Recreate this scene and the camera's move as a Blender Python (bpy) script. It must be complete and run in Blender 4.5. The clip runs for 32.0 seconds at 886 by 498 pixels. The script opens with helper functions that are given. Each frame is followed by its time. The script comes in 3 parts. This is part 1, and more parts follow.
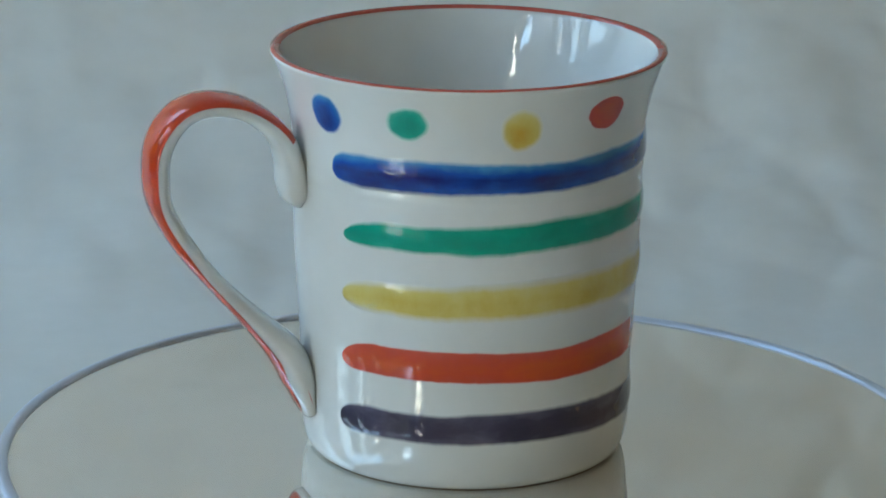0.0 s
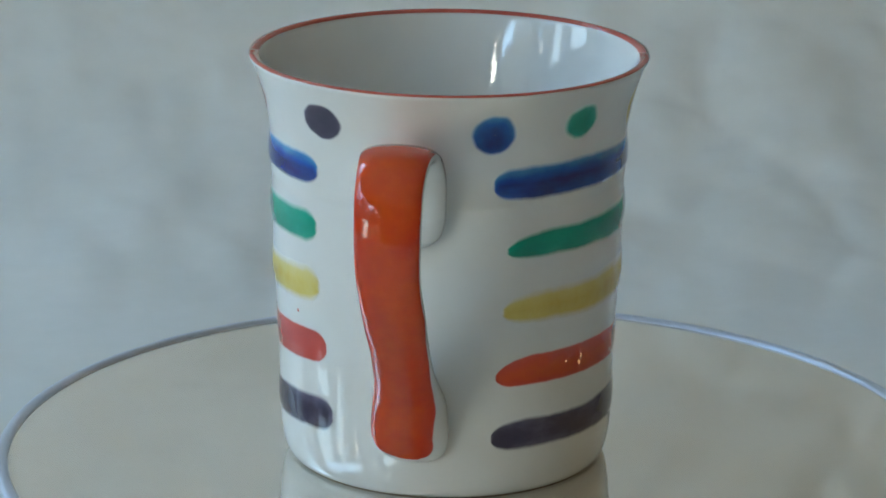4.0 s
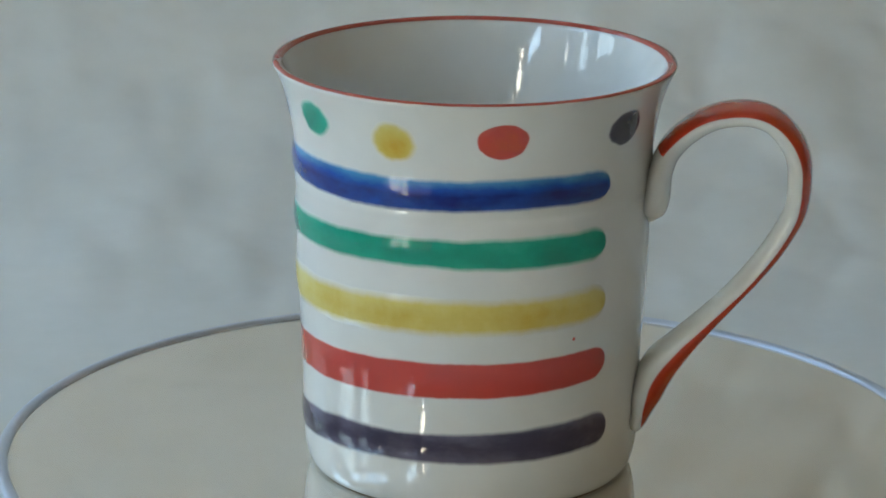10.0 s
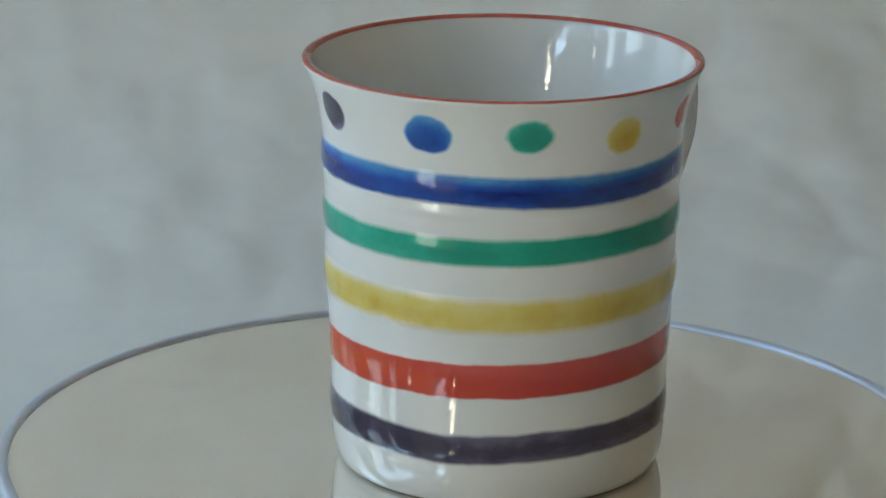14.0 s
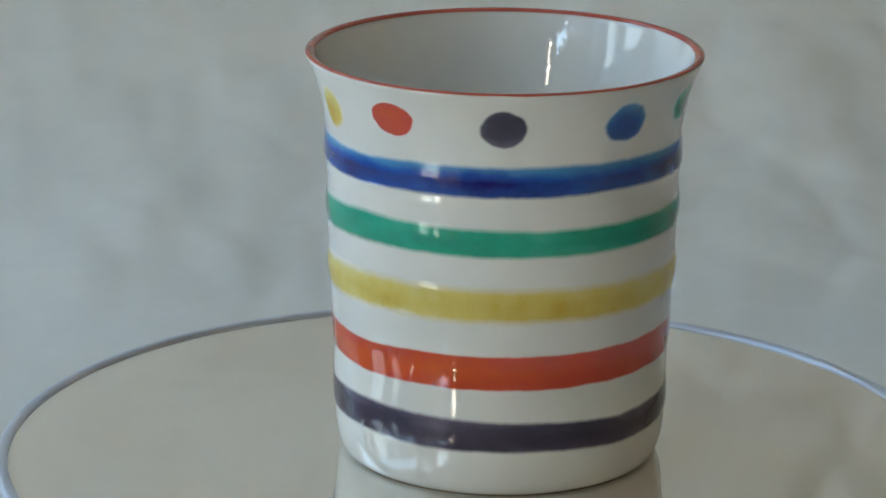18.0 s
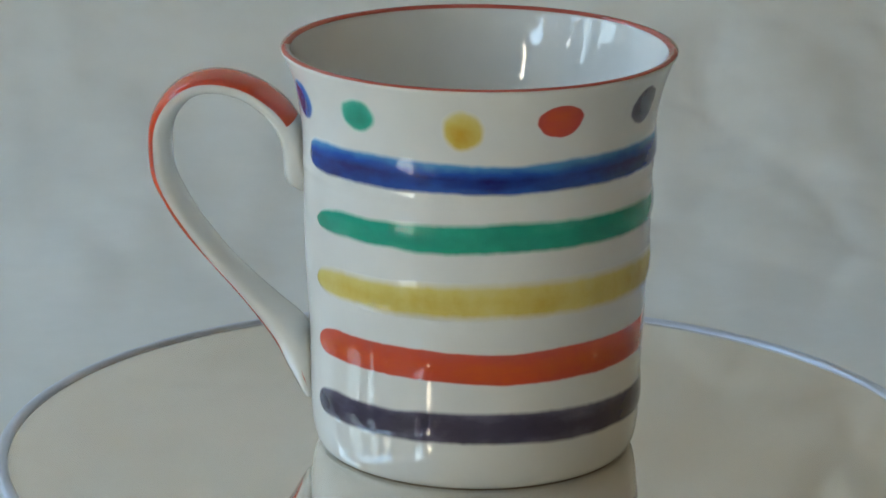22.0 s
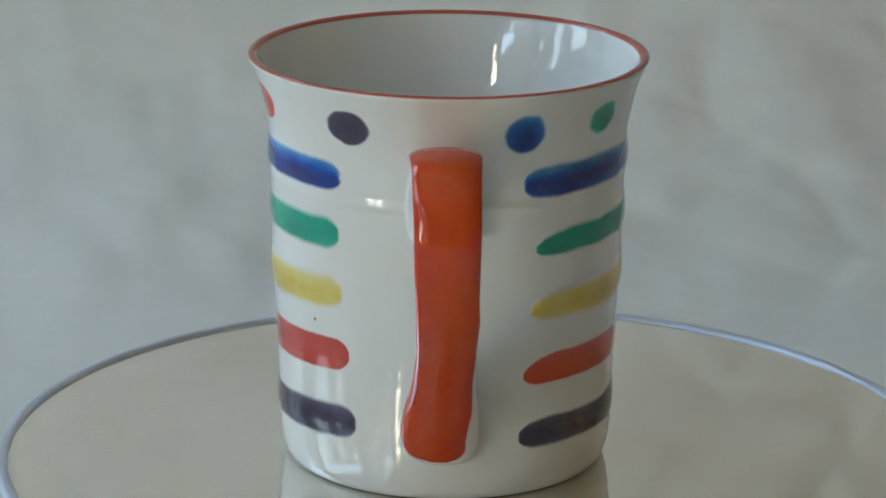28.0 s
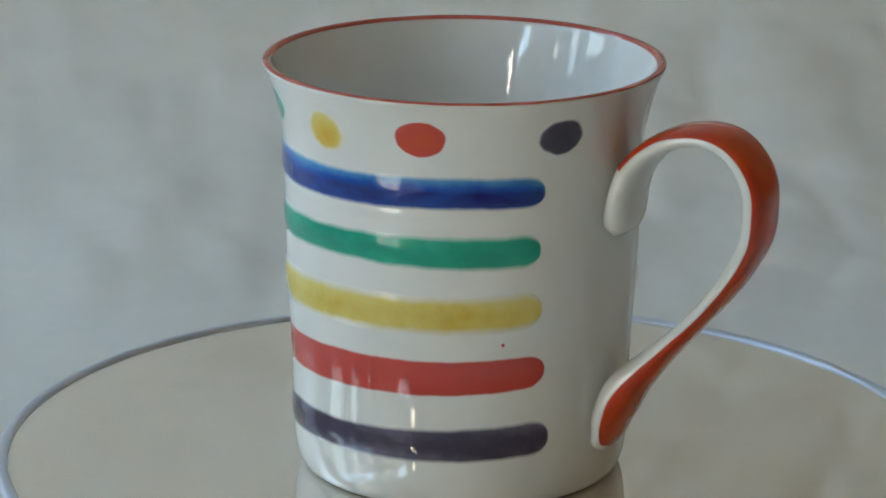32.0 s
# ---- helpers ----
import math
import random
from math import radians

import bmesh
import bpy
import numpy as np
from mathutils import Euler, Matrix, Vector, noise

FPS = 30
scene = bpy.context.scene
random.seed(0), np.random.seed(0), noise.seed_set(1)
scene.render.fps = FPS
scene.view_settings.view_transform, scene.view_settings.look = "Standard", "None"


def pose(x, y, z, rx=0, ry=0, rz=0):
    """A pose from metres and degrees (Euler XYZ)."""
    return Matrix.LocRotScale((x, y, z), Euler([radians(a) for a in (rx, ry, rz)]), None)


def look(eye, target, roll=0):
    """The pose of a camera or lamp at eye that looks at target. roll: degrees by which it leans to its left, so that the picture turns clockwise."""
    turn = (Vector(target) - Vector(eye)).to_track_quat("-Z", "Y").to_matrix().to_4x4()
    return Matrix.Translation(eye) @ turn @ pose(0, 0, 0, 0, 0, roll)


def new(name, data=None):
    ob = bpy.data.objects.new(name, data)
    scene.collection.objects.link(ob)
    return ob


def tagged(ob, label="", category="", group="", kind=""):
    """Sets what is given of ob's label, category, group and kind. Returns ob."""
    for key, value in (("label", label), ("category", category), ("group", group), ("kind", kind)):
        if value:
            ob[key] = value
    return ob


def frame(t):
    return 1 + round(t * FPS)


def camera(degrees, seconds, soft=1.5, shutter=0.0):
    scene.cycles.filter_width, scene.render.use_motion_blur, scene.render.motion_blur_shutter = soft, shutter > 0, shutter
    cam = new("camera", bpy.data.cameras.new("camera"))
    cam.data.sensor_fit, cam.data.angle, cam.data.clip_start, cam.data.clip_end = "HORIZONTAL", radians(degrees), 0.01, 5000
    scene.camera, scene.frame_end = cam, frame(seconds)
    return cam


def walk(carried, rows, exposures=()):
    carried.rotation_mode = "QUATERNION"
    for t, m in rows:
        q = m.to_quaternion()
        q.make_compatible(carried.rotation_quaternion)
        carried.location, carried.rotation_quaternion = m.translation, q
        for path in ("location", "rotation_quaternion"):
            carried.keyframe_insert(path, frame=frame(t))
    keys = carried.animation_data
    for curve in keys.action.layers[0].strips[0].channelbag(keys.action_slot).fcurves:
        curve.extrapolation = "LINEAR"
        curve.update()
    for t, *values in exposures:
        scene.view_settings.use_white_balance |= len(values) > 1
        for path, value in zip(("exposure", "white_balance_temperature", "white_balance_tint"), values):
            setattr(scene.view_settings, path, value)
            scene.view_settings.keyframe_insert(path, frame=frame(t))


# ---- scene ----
# One shot of a painted mug turning on a mirror disc, before a crumpled paper backdrop.
# The disc's centre is the origin, its mirror face is z = 0, the camera looks along +y.

# ---- camera ----
EYE = Vector((0.0, -0.6748, 0.24156))
cam = camera(15.49, 32.0, soft=1.8)
VIEW = look(EYE, EYE + Vector((-0.01012, 0.96009, -0.27951)), 0.5735)
# the picture starts cool and warms slightly
walk(cam, [(0.0, VIEW), (32.0, VIEW)],
     [(0.0, 0.53, 7150, 3), (3.0, 0.54, 7350, 4), (6.0, 0.55, 7580, 5), (9.0, 0.54, 7850, 6), (19.0, 0.53, 8160, 8), (25.0, 0.53, 8300, 8), (32.0, 0.49, 8260, 8)])

# ---- world, light, exposure ----
world = bpy.data.worlds.new("sky")
scene.world = world
world.use_nodes = True
_wn = world.node_tree.nodes
_sky = _wn.new("ShaderNodeTexSky")
_sky.sky_type = "NISHITA"
_sky.sun_disc = False
_sky.sun_elevation = radians(38)
_sky.sun_rotation = radians(200)
world.node_tree.links.new(_sky.outputs[0], _wn["Background"].inputs[0])
_wn["Background"].inputs[1].default_value = 0.05

SKY_GLOW = 0.76      # daylight behind the window panes
BULB_GLOW = 13.0     # small warm bulbs

# ---- materials ----


class Mat:
    """A node material with a Principled surface and short ways to add nodes."""

    def __init__(self, name, color=(0.8, 0.8, 0.8), rough=0.5, metal=0.0, spec=0.5):
        self.m = bpy.data.materials.new(name)
        self.m.use_nodes = True
        self.t = self.m.node_tree
        self.b = self.t.nodes["Principled BSDF"]
        self.b.inputs["Base Color"].default_value = (*color, 1)
        self.b.inputs["Roughness"].default_value = rough
        self.b.inputs["Metallic"].default_value = metal
        self.b.inputs["Specular IOR Level"].default_value = spec

    def node(self, kind, **sets):
        n = self.t.nodes.new(kind)
        for k, v in sets.items():
            n.inputs[k.replace("_", " ")].default_value = v
        return n

    def link(self, a, b):
        self.t.links.new(a, b)

    def coords(self, kind="Object"):
        return self.t.nodes.new("ShaderNodeTexCoord").outputs[kind]

    def noise(self, scale, detail=3.0, rough=0.55, vec=None, stretch=None):
        n = self.node("ShaderNodeTexNoise", Scale=scale, Detail=detail, Roughness=rough)
        v = vec or self.coords()
        if stretch:
            mp = self.t.nodes.new("ShaderNodeMapping")
            mp.inputs["Scale"].default_value = stretch
            self.link(v, mp.inputs["Vector"])
            v = mp.outputs[0]
        self.link(v, n.inputs["Vector"])
        return n.outputs["Fac"]

    def ramp(self, fac, stops):
        r = self.t.nodes.new("ShaderNodeValToRGB")
        e = r.color_ramp.elements
        while len(e) < len(stops):
            e.new(0.5)
        for el, (p, c) in zip(e, stops):
            el.position = p
            el.color = (*c, 1) if len(c) == 3 else c
        self.link(fac, r.inputs["Fac"])
        return r.outputs["Color"]

    def math(self, op, a, b=None, clamp=False):
        n = self.t.nodes.new("ShaderNodeMath")
        n.operation = op
        n.use_clamp = clamp
        for k, v in ((0, a), (1, b)):
            if v is None:
                continue
            if isinstance(v, (int, float)):
                n.inputs[k].default_value = v
            else:
                self.link(v, n.inputs[k])
        return n.outputs[0]

    def mix(self, fac, a, b):
        n = self.t.nodes.new("ShaderNodeMix")
        n.data_type = "RGBA"
        for k, v in ((0, fac), (6, a), (7, b)):
            if isinstance(v, (int, float)):
                n.inputs[k].default_value = v
            elif isinstance(v, tuple):
                n.inputs[k].default_value = (*v, 1)
            else:
                self.link(v, n.inputs[k])
        return n.outputs[2]

    def color(self, out):
        self.link(out, self.b.inputs["Base Color"])
        return self

    def rough(self, out):
        self.link(out, self.b.inputs["Roughness"])
        return self

    def bump(self, fac, strength, dist):
        n = self.node("ShaderNodeBump", Strength=strength, Distance=dist)
        self.link(fac, n.inputs["Height"])
        self.link(n.outputs[0], self.b.inputs["Normal"])
        return self


GLAZE_LOW, GLAZE_HIGH = (0.635, 0.635, 0.61), (0.675, 0.675, 0.65)


def glaze_mat():
    k = Mat("white_glaze", (0.66, 0.66, 0.63), 0.015, spec=1.0)
    k.color(k.ramp(k.noise(60, 3), [(0.3, GLAZE_LOW), (0.7, GLAZE_HIGH)]))
    k.bump(k.noise(230, 2.5, 0.55), 0.09, 0.0006)
    return k.m


def paint_mat(name, edge, mid, deep, mottle, soft=0.28, stroke=(1, 1, 1), pools=0.5, lean=0.0, ragged=0.35, core=0.0, spec=0.6, ripple=0.13, droop=0.0, late=None):
    """Brushed enamel under glaze: thin at the rim of the stroke, where it pales into the white, deeper in pools.
    UV x grows from 0 at the stroke's ends, y runs across it from 0 to 1; lean, droop: how much the colour of a stripe or a dot gathers towards its lower side."""
    k = Mat(name, mid, 0.02, spec=spec)
    uv = k.t.nodes.new("ShaderNodeSeparateXYZ")
    k.link(k.coords("UV"), uv.inputs[0])
    signed = k.math("SUBTRACT", k.math("MULTIPLY", uv.outputs[1], 2.0), 1.0)
    inner = k.math("MINIMUM", uv.outputs[0], k.math("SUBTRACT", 1.0, k.math("ABSOLUTE", signed)))
    wob = k.math("SUBTRACT", k.noise(420, 3, 0.6), 0.5)
    cover = k.math("DIVIDE", k.math("ADD", inner, k.math("MULTIPLY", wob, soft * ragged)), soft, clamp=True)
    fade = k.math("MULTIPLY", k.math("POWER", inner, 0.5), 12.0, clamp=True)
    cover = k.math("MULTIPLY", cover, fade)
    broad = k.noise(70, 2, 0.5, stretch=stroke)
    fine = k.noise(330, 4, 0.6, stretch=stroke)
    depth = k.math("ADD", k.math("MULTIPLY", k.math("POWER", inner, 0.5), 0.30), k.math("MULTIPLY", broad, pools))
    depth = k.math("ADD", depth, k.math("MULTIPLY", k.math("SUBTRACT", fine, 0.5), mottle))
    if core:
        depth = k.math("ADD", depth, k.math("MULTIPLY", k.math("SUBTRACT", inner, 0.45), core))
    if droop:
        depth = k.math("ADD", depth, k.math("MULTIPLY", k.math("SUBTRACT", uv.outputs[0], 1.5), droop))
    if lean:
        depth = k.math("ADD", depth, k.math("MULTIPLY", signed, lean))
    col = k.ramp(depth, [(0.18, edge), (0.48, mid), (0.80, deep)])
    if late:
        # the brush runs out of one pigment on the way round
        where = k.t.nodes.new("ShaderNodeSeparateXYZ")
        k.link(k.coords(), where.inputs[0])
        along = k.math("ADD", where.outputs[0], where.outputs[1])
        along = k.math("ADD", k.math("MULTIPLY", along, 14.0), k.math("ADD", 0.2, k.math("MULTIPLY", broad, 0.5)), clamp=True)
        col = k.mix(along, col, late)
    white = k.ramp(k.noise(60, 3), [(0.3, GLAZE_LOW), (0.7, GLAZE_HIGH)])
    k.color(k.mix(cover, white, col))
    k.bump(k.noise(230, 2.5, 0.55), ripple, 0.0006)
    return k.m


def paper_mat():
    k = Mat("grey_paper", (0.6, 0.6, 0.57), 0.75, spec=0.25)
    broad = k.noise(14.0, 4, 0.55)
    fine = k.noise(90, 4, 0.6)
    f = k.math("ADD", k.math("MULTIPLY", broad, 0.7), k.math("MULTIPLY", fine, 0.3))
    k.color(k.ramp(f, [(0.3, (0.61, 0.60, 0.56)), (0.7, (0.69, 0.68, 0.645))]))
    k.bump(k.noise(120, 3, 0.5), 0.05, 0.0008)
    return k.m


def plain_mat(name, c0, c1, rough=0.6, scale=12.0, metal=0.0, bump=0.05, spec=0.5):
    k = Mat(name, c0, rough, metal, spec)
    f = k.math("ADD", k.math("MULTIPLY", k.noise(scale, 4), 0.7), k.math("MULTIPLY", k.noise(scale * 9, 4), 0.3))
    k.color(k.ramp(f, [(0.3, c0), (0.7, c1)]))
    if bump:
        k.bump(k.noise(scale * 9, 3), bump, 0.002)
    return k.m


def mirror_mat():
    # not fully metallic: the matte share stands in for light mirrored onto the mug
    k = Mat("mirror_silver", (0.79, 0.75, 0.68), 0.012, 0.77)
    k.rough(k.ramp(k.noise(30, 5, 0.65), [(0.35, (0.008,) * 3), (0.75, (0.05,) * 3)]))
    return k.m


def daylight_mat(name, axis, terrace, low_top, trees, tree_top, sky, strength, patches=()):
    """What shows through the panes: a pale terrace, dim trees, and sky above; axis: 0 or 1, the way along the wall.
    The last argument: glowing and dim patches painted on this view to match what the glaze mirrors, (from, to, low,
    high, colour)."""
    k = Mat(name, (0, 0, 0), 1.0)
    sep = k.t.nodes.new("ShaderNodeSeparateXYZ")
    k.link(k.coords("Object"), sep.inputs[0])
    leaf = k.math("SUBTRACT", k.noise(4.0, 6, 0.65, stretch=(1, 2.2, 0.6)), 0.5)
    z = k.math("ADD", sep.outputs[2], k.math("MULTIPLY", leaf, 0.30))
    u = k.math("ADD", sep.outputs[axis], k.math("MULTIPLY", leaf, 0.05))
    trunks = k.noise(1.7, 4, 0.6, stretch=(4, 4, 0.3))
    wood = k.mix(k.ramp(trunks, [(0.42, (0.0,) * 3), (0.55, (1.0,) * 3)]), tuple(v * 0.45 for v in trees), trees)
    c = k.mix(k.math("MULTIPLY", k.math("SUBTRACT", z, low_top), 14.0, clamp=True), terrace, wood)
    c = k.mix(k.math("MULTIPLY", k.math("SUBTRACT", z, tree_top), 12.0, clamp=True), c, sky)
    for u0, u1, z0, z1, col in patches:
        inside = k.math("MULTIPLY", k.math("SUBTRACT", u, u0), 60.0, clamp=True)
        for edge in (k.math("SUBTRACT", u1, u), k.math("SUBTRACT", sep.outputs[2], z0), k.math("SUBTRACT", z1, sep.outputs[2])):
            inside = k.math("MULTIPLY", inside, k.math("MULTIPLY", edge, 60.0, clamp=True))
        c = k.mix(inside, c, col)
    k.link(c, k.b.inputs["Emission Color"])
    k.b.inputs["Emission Strength"].default_value = strength
    return k.m


def glow_mat(name, color, strength):
    k = Mat(name, color, 0.4)
    k.b.inputs["Emission Color"].default_value = (*color, 1)
    k.b.inputs["Emission Strength"].default_value = strength
    return k.m


def pane_mat():
    k = Mat("window_glass", (1, 1, 1), 0.0)
    k.b.inputs["Transmission Weight"].default_value = 1.0
    k.b.inputs["IOR"].default_value = 1.02
    return k.m


GLAZE = glaze_mat()
# cobalt stripe's core: pooled paint plus a dim reflection put into its colour
BLUE = paint_mat("cobalt_enamel", (0.045, 0.24, 0.48), (0.005, 0.072, 0.35), (0.005, 0.008, 0.115), 0.22, 0.26, stroke=(1, 1, 2.0), pools=0.58, lean=0.26, core=0.22, spec=0.5)
GREEN = paint_mat("green_enamel", (0.05, 0.42, 0.31), (0.0, 0.31, 0.21), (0.0, 0.20, 0.135), 0.22, 0.32, stroke=(1, 1, 2.0), pools=0.6, lean=0.05, ragged=0.3, spec=0.38)
YELLOW = paint_mat("yellow_enamel", (0.64, 0.58, 0.29), (0.61, 0.49, 0.14), (0.51, 0.33, 0.035), 0.34, 0.42, stroke=(1, 1, 0.8), pools=0.60, lean=0.07, ragged=0.5, spec=0.5)
RED = paint_mat("red_enamel", (0.50, 0.095, 0.080), (0.51, 0.054, 0.034), (0.55, 0.072, 0.016), 0.45, 0.13, stroke=(1, 1, 2.0), pools=0.6)
RED_STRIPE = paint_mat("red_stripe_enamel", (0.52, 0.080, 0.050), (0.56, 0.064, 0.026), (0.60, 0.092, 0.015), 0.45, 0.13, stroke=(1, 1, 2.0), pools=0.6, late=(0.49, 0.056, 0.044))
PURPLE = paint_mat("violet_enamel", (0.16, 0.14, 0.20), (0.050, 0.041, 0.072), (0.024, 0.019, 0.038), 0.20, 0.24, stroke=(1, 1, 2.0))
HANDLE_RED = paint_mat("handle_red_enamel", (0.46, 0.048, 0.028), (0.49, 0.036, 0.010), (0.55, 0.066, 0.006), 0.35, 0.05, stroke=(1, 1, 0.8), pools=0.7, ripple=0.30)
BLUE_DOT = paint_mat("cobalt_dot_enamel", (0.05, 0.25, 0.50), (0.010, 0.095, 0.37), (0.005, 0.018, 0.16), 0.30, 0.30, core=0.22, spec=0.5, droop=0.45)
GREEN_DOT = paint_mat("green_dot_enamel", (0.08, 0.46, 0.35), (0.002, 0.32, 0.225), (0.0, 0.20, 0.14), 0.30, 0.42, core=0.22, ragged=0.5, spec=0.4, droop=0.25)
YELLOW_DOT = paint_mat("yellow_dot_enamel", (0.64, 0.58, 0.28), (0.60, 0.47, 0.12), (0.52, 0.30, 0.02), 0.35, 0.46, core=0.20, ragged=0.6, spec=0.5, droop=0.35)
RIM_RED = paint_mat("rim_red_enamel", (0.46, 0.11, 0.085), (0.40, 0.065, 0.045), (0.32, 0.04, 0.028), 0.30, 0.20)
BISQUE = plain_mat("unglazed_clay", (0.20, 0.14, 0.10), (0.27, 0.20, 0.145), 0.8, 200)
PAPER = paper_mat()
MIRROR = mirror_mat()
BEVEL = plain_mat("polished_metal_rim", (0.50, 0.54, 0.62), (0.56, 0.60, 0.68), 0.36, 40, metal=0.6, bump=0)
BLACK = plain_mat("black_plastic", (0.02, 0.02, 0.02), (0.03, 0.03, 0.03), 0.4, 40)
WALL = plain_mat("tan_wall_paint", (0.47, 0.385, 0.29), (0.52, 0.435, 0.34), 0.8, 3)
CEIL = plain_mat("beige_ceiling_paint", (0.66, 0.60, 0.50), (0.72, 0.66, 0.56), 0.9, 3)
WOOD = plain_mat("brown_wood", (0.16, 0.085, 0.04), (0.27, 0.15, 0.075), 0.45, 7)
FRAME = plain_mat("white_frame_paint", (0.74, 0.74, 0.72), (0.80, 0.80, 0.78), 0.4, 10)
DAYS = [daylight_mat("daylight_garden", 1, (0.90, 0.82, 0.66), 0.10, (0.70, 0.82, 0.85), 1.24, (0.75, 1.05, 1.55), SKY_GLOW * 0.9,
                     [(-3.95, -2.62, 0.20, 2.00, (0.16, 0.19, 0.19)), (-3.36, -2.94, 1.22, 1.46, (10.0, 10.6, 10.8)), (-3.22, -3.07, 1.22, 1.80, (16.0, 16.6, 16.6)),
                      (-3.82, -3.75, 0.60, 1.36, (10.0, 10.2, 9.8)), (-2.42, -2.35, 0.50, 1.02, (2.2, 2.5, 2.7)), (-2.60, -2.02, 1.36, 1.72, (3.4, 5.6, 8.8)),
                      (-2.26, -1.48, -0.55, 0.40, (5.6, 6.4, 6.9))]),
        daylight_mat("daylight_open", 1, (0.28, 0.31, 0.34), 0.22, (0.15, 0.22, 0.31), 1.10, (1.45, 2.8, 5.2), SKY_GLOW * 1.25,
                     [(-0.98, -0.90, 0.84, 1.04, (4.2, 4.8, 5.4)), (-0.56, -0.37, 0.64, 1.12, (1.5, 2.3, 3.3)), (-0.11, 0.30, 0.66, 1.12, (1.5, 2.3, 3.3))]),
        daylight_mat("daylight_haze", 0, (0.38, 0.46, 0.56), 0.24, (0.66, 1.04, 1.55), 0.82, (2.1, 3.8, 6.6), SKY_GLOW * 1.15)]
PANE = pane_mat()
BULB = glow_mat("warm_bulb", (1.0, 0.72, 0.38), BULB_GLOW)
WIRE = plain_mat("dark_cable", (0.03, 0.028, 0.02), (0.05, 0.045, 0.035), 0.5, 60)

# ---- mesh helpers ----


def part(name, bm, material, parent=None, label=""):
    """Links a bmesh as one mesh object, under a thing or a part."""
    me = bpy.data.meshes.new(name)
    bm.to_mesh(me)
    bm.free()
    me.materials.append(material)
    ob = new(name, me)
    if parent:
        ob.parent = parent
    if label:
        tagged(ob, label)
    return ob


def smooth(bm):
    for f in bm.faces:
        f.smooth = True
    return bm


def add_box(bm, lo, hi):
    v = [bm.verts.new((x, y, z)) for x in (lo[0], hi[0]) for y in (lo[1], hi[1]) for z in (lo[2], hi[2])]
    for q in ((0, 1, 3, 2), (4, 6, 7, 5), (0, 4, 5, 1), (2, 3, 7, 6), (0, 2, 6, 4), (1, 5, 7, 3)):
        bm.faces.new([v[i] for i in q])


def box(lo, hi, bevel=0.0):
    bm = bmesh.new()
    add_box(bm, lo, hi)
    if bevel:
        bmesh.ops.bevel(bm, geom=list(bm.edges), offset=bevel, segments=2, affect="EDGES", profile=0.5)
    return bm


def grid(rows, closed_u=False, closed_v=False, uvs=None):
    """A sheet of quads from rows of points; uvs: the same shape, (u, v) for each point."""
    bm = bmesh.new()
    vs = [[bm.verts.new(p) for p in r] for r in rows]
    lay = bm.loops.layers.uv.new("UVMap") if uvs else None
    nu, nv = len(rows), len(rows[0])
    for i in range(nu if closed_u else nu - 1):
        for j in range(nv if closed_v else nv - 1):
            idx = ((i, j), ((i + 1) % nu, j), ((i + 1) % nu, (j + 1) % nv), (i, (j + 1) % nv))
            f = bm.faces.new([vs[a][b] for a, b in idx])
            f.smooth = True
            if lay:
                for lp, (a, b) in zip(f.loops, idx):
                    lp[lay].uv = uvs[a][b]
    return bm


def lathe(profile, n=160):
    """Turns a closed or open line of (r, z) about z."""
    rows = [[(r * math.cos(2 * math.pi * k / n), r * math.sin(2 * math.pi * k / n), z) for k in range(n)] for r, z in profile]
    return grid(rows, closed_v=True)


def spline(pts, per=8):
    """Catmull-Rom line through points of any dimension."""
    P = [np.array(p, float) for p in pts]
    P = [2 * P[0] - P[1]] + P + [2 * P[-1] - P[-2]]
    out = []
    for a, b, c, d in zip(P, P[1:], P[2:], P[3:]):
        for k in range(per):
            t = k / per
            out.append(0.5 * (2 * b + (c - a) * t + (2 * a - 5 * b + 4 * c - d) * t * t + (3 * b - a - 3 * c + d) * t ** 3))
    out.append(P[-2])
    return out


# ---- the mug ----
# outer wall, millimetres: radius, height
WALL_LINE = [(33.35, 0.15), (34.15, 0.65), (34.95, 2.0), (35.5, 4.0), (35.92, 7.0), (36.15, 11.0), (36.25, 17.0), (36.4, 25.0), (36.65, 30.0),
             (37.1, 37.0), (37.5, 45.0), (37.7, 54.0), (37.8, 61.0), (37.84, 62.6), (37.98, 63.9), (37.94, 65.0), (37.88, 66.2), (37.96, 69.0), (38.16, 72.2), (38.7, 76.0), (39.5, 80.0),
             (40.55, 83.5), (41.8, 86.6), (42.35, 87.8)]
OUTER = [(r / 1000, z / 1000) for r, z in spline(WALL_LINE, 6)]
_oz = np.array([z for r, z in OUTER])
_or = np.array([r for r, z in OUTER])
LIP = [(42.5, 88.25), (42.35, 88.62), (41.8, 88.8), (41.1, 88.72), (40.6, 88.35), (40.25, 87.7)]
INNER = [(39.65, 86.2), (38.6, 83.5), (37.4, 80.0), (36.15, 76.0), (34.75, 71.0), (33.65, 66.0), (32.8, 60.0), (32.0, 50.0), (31.4, 37.0), (31.0, 25.0), (30.4, 14.0), (29.0, 8.5), (26.0, 5.5), (18.0, 4.6), (0.01, 4.4)]


def wall_radius(z):
    return float(np.interp(z, _oz, _or))


def on_wall(deg, z, lift=0.0):
    """A point of the outer wall at an angle and height, lifted off along the wall's normal."""
    a = radians(deg)
    slope = (wall_radius(z + 0.001) - wall_radius(z - 0.001)) / 0.002
    n = 1 / math.hypot(1, slope)
    r = wall_radius(z) + lift * n
    return (r * math.cos(a), r * math.sin(a), z - lift * slope * n)


mug = tagged(new("mug"), "white porcelain mug with painted coloured stripes and dots on mirror", "mug")


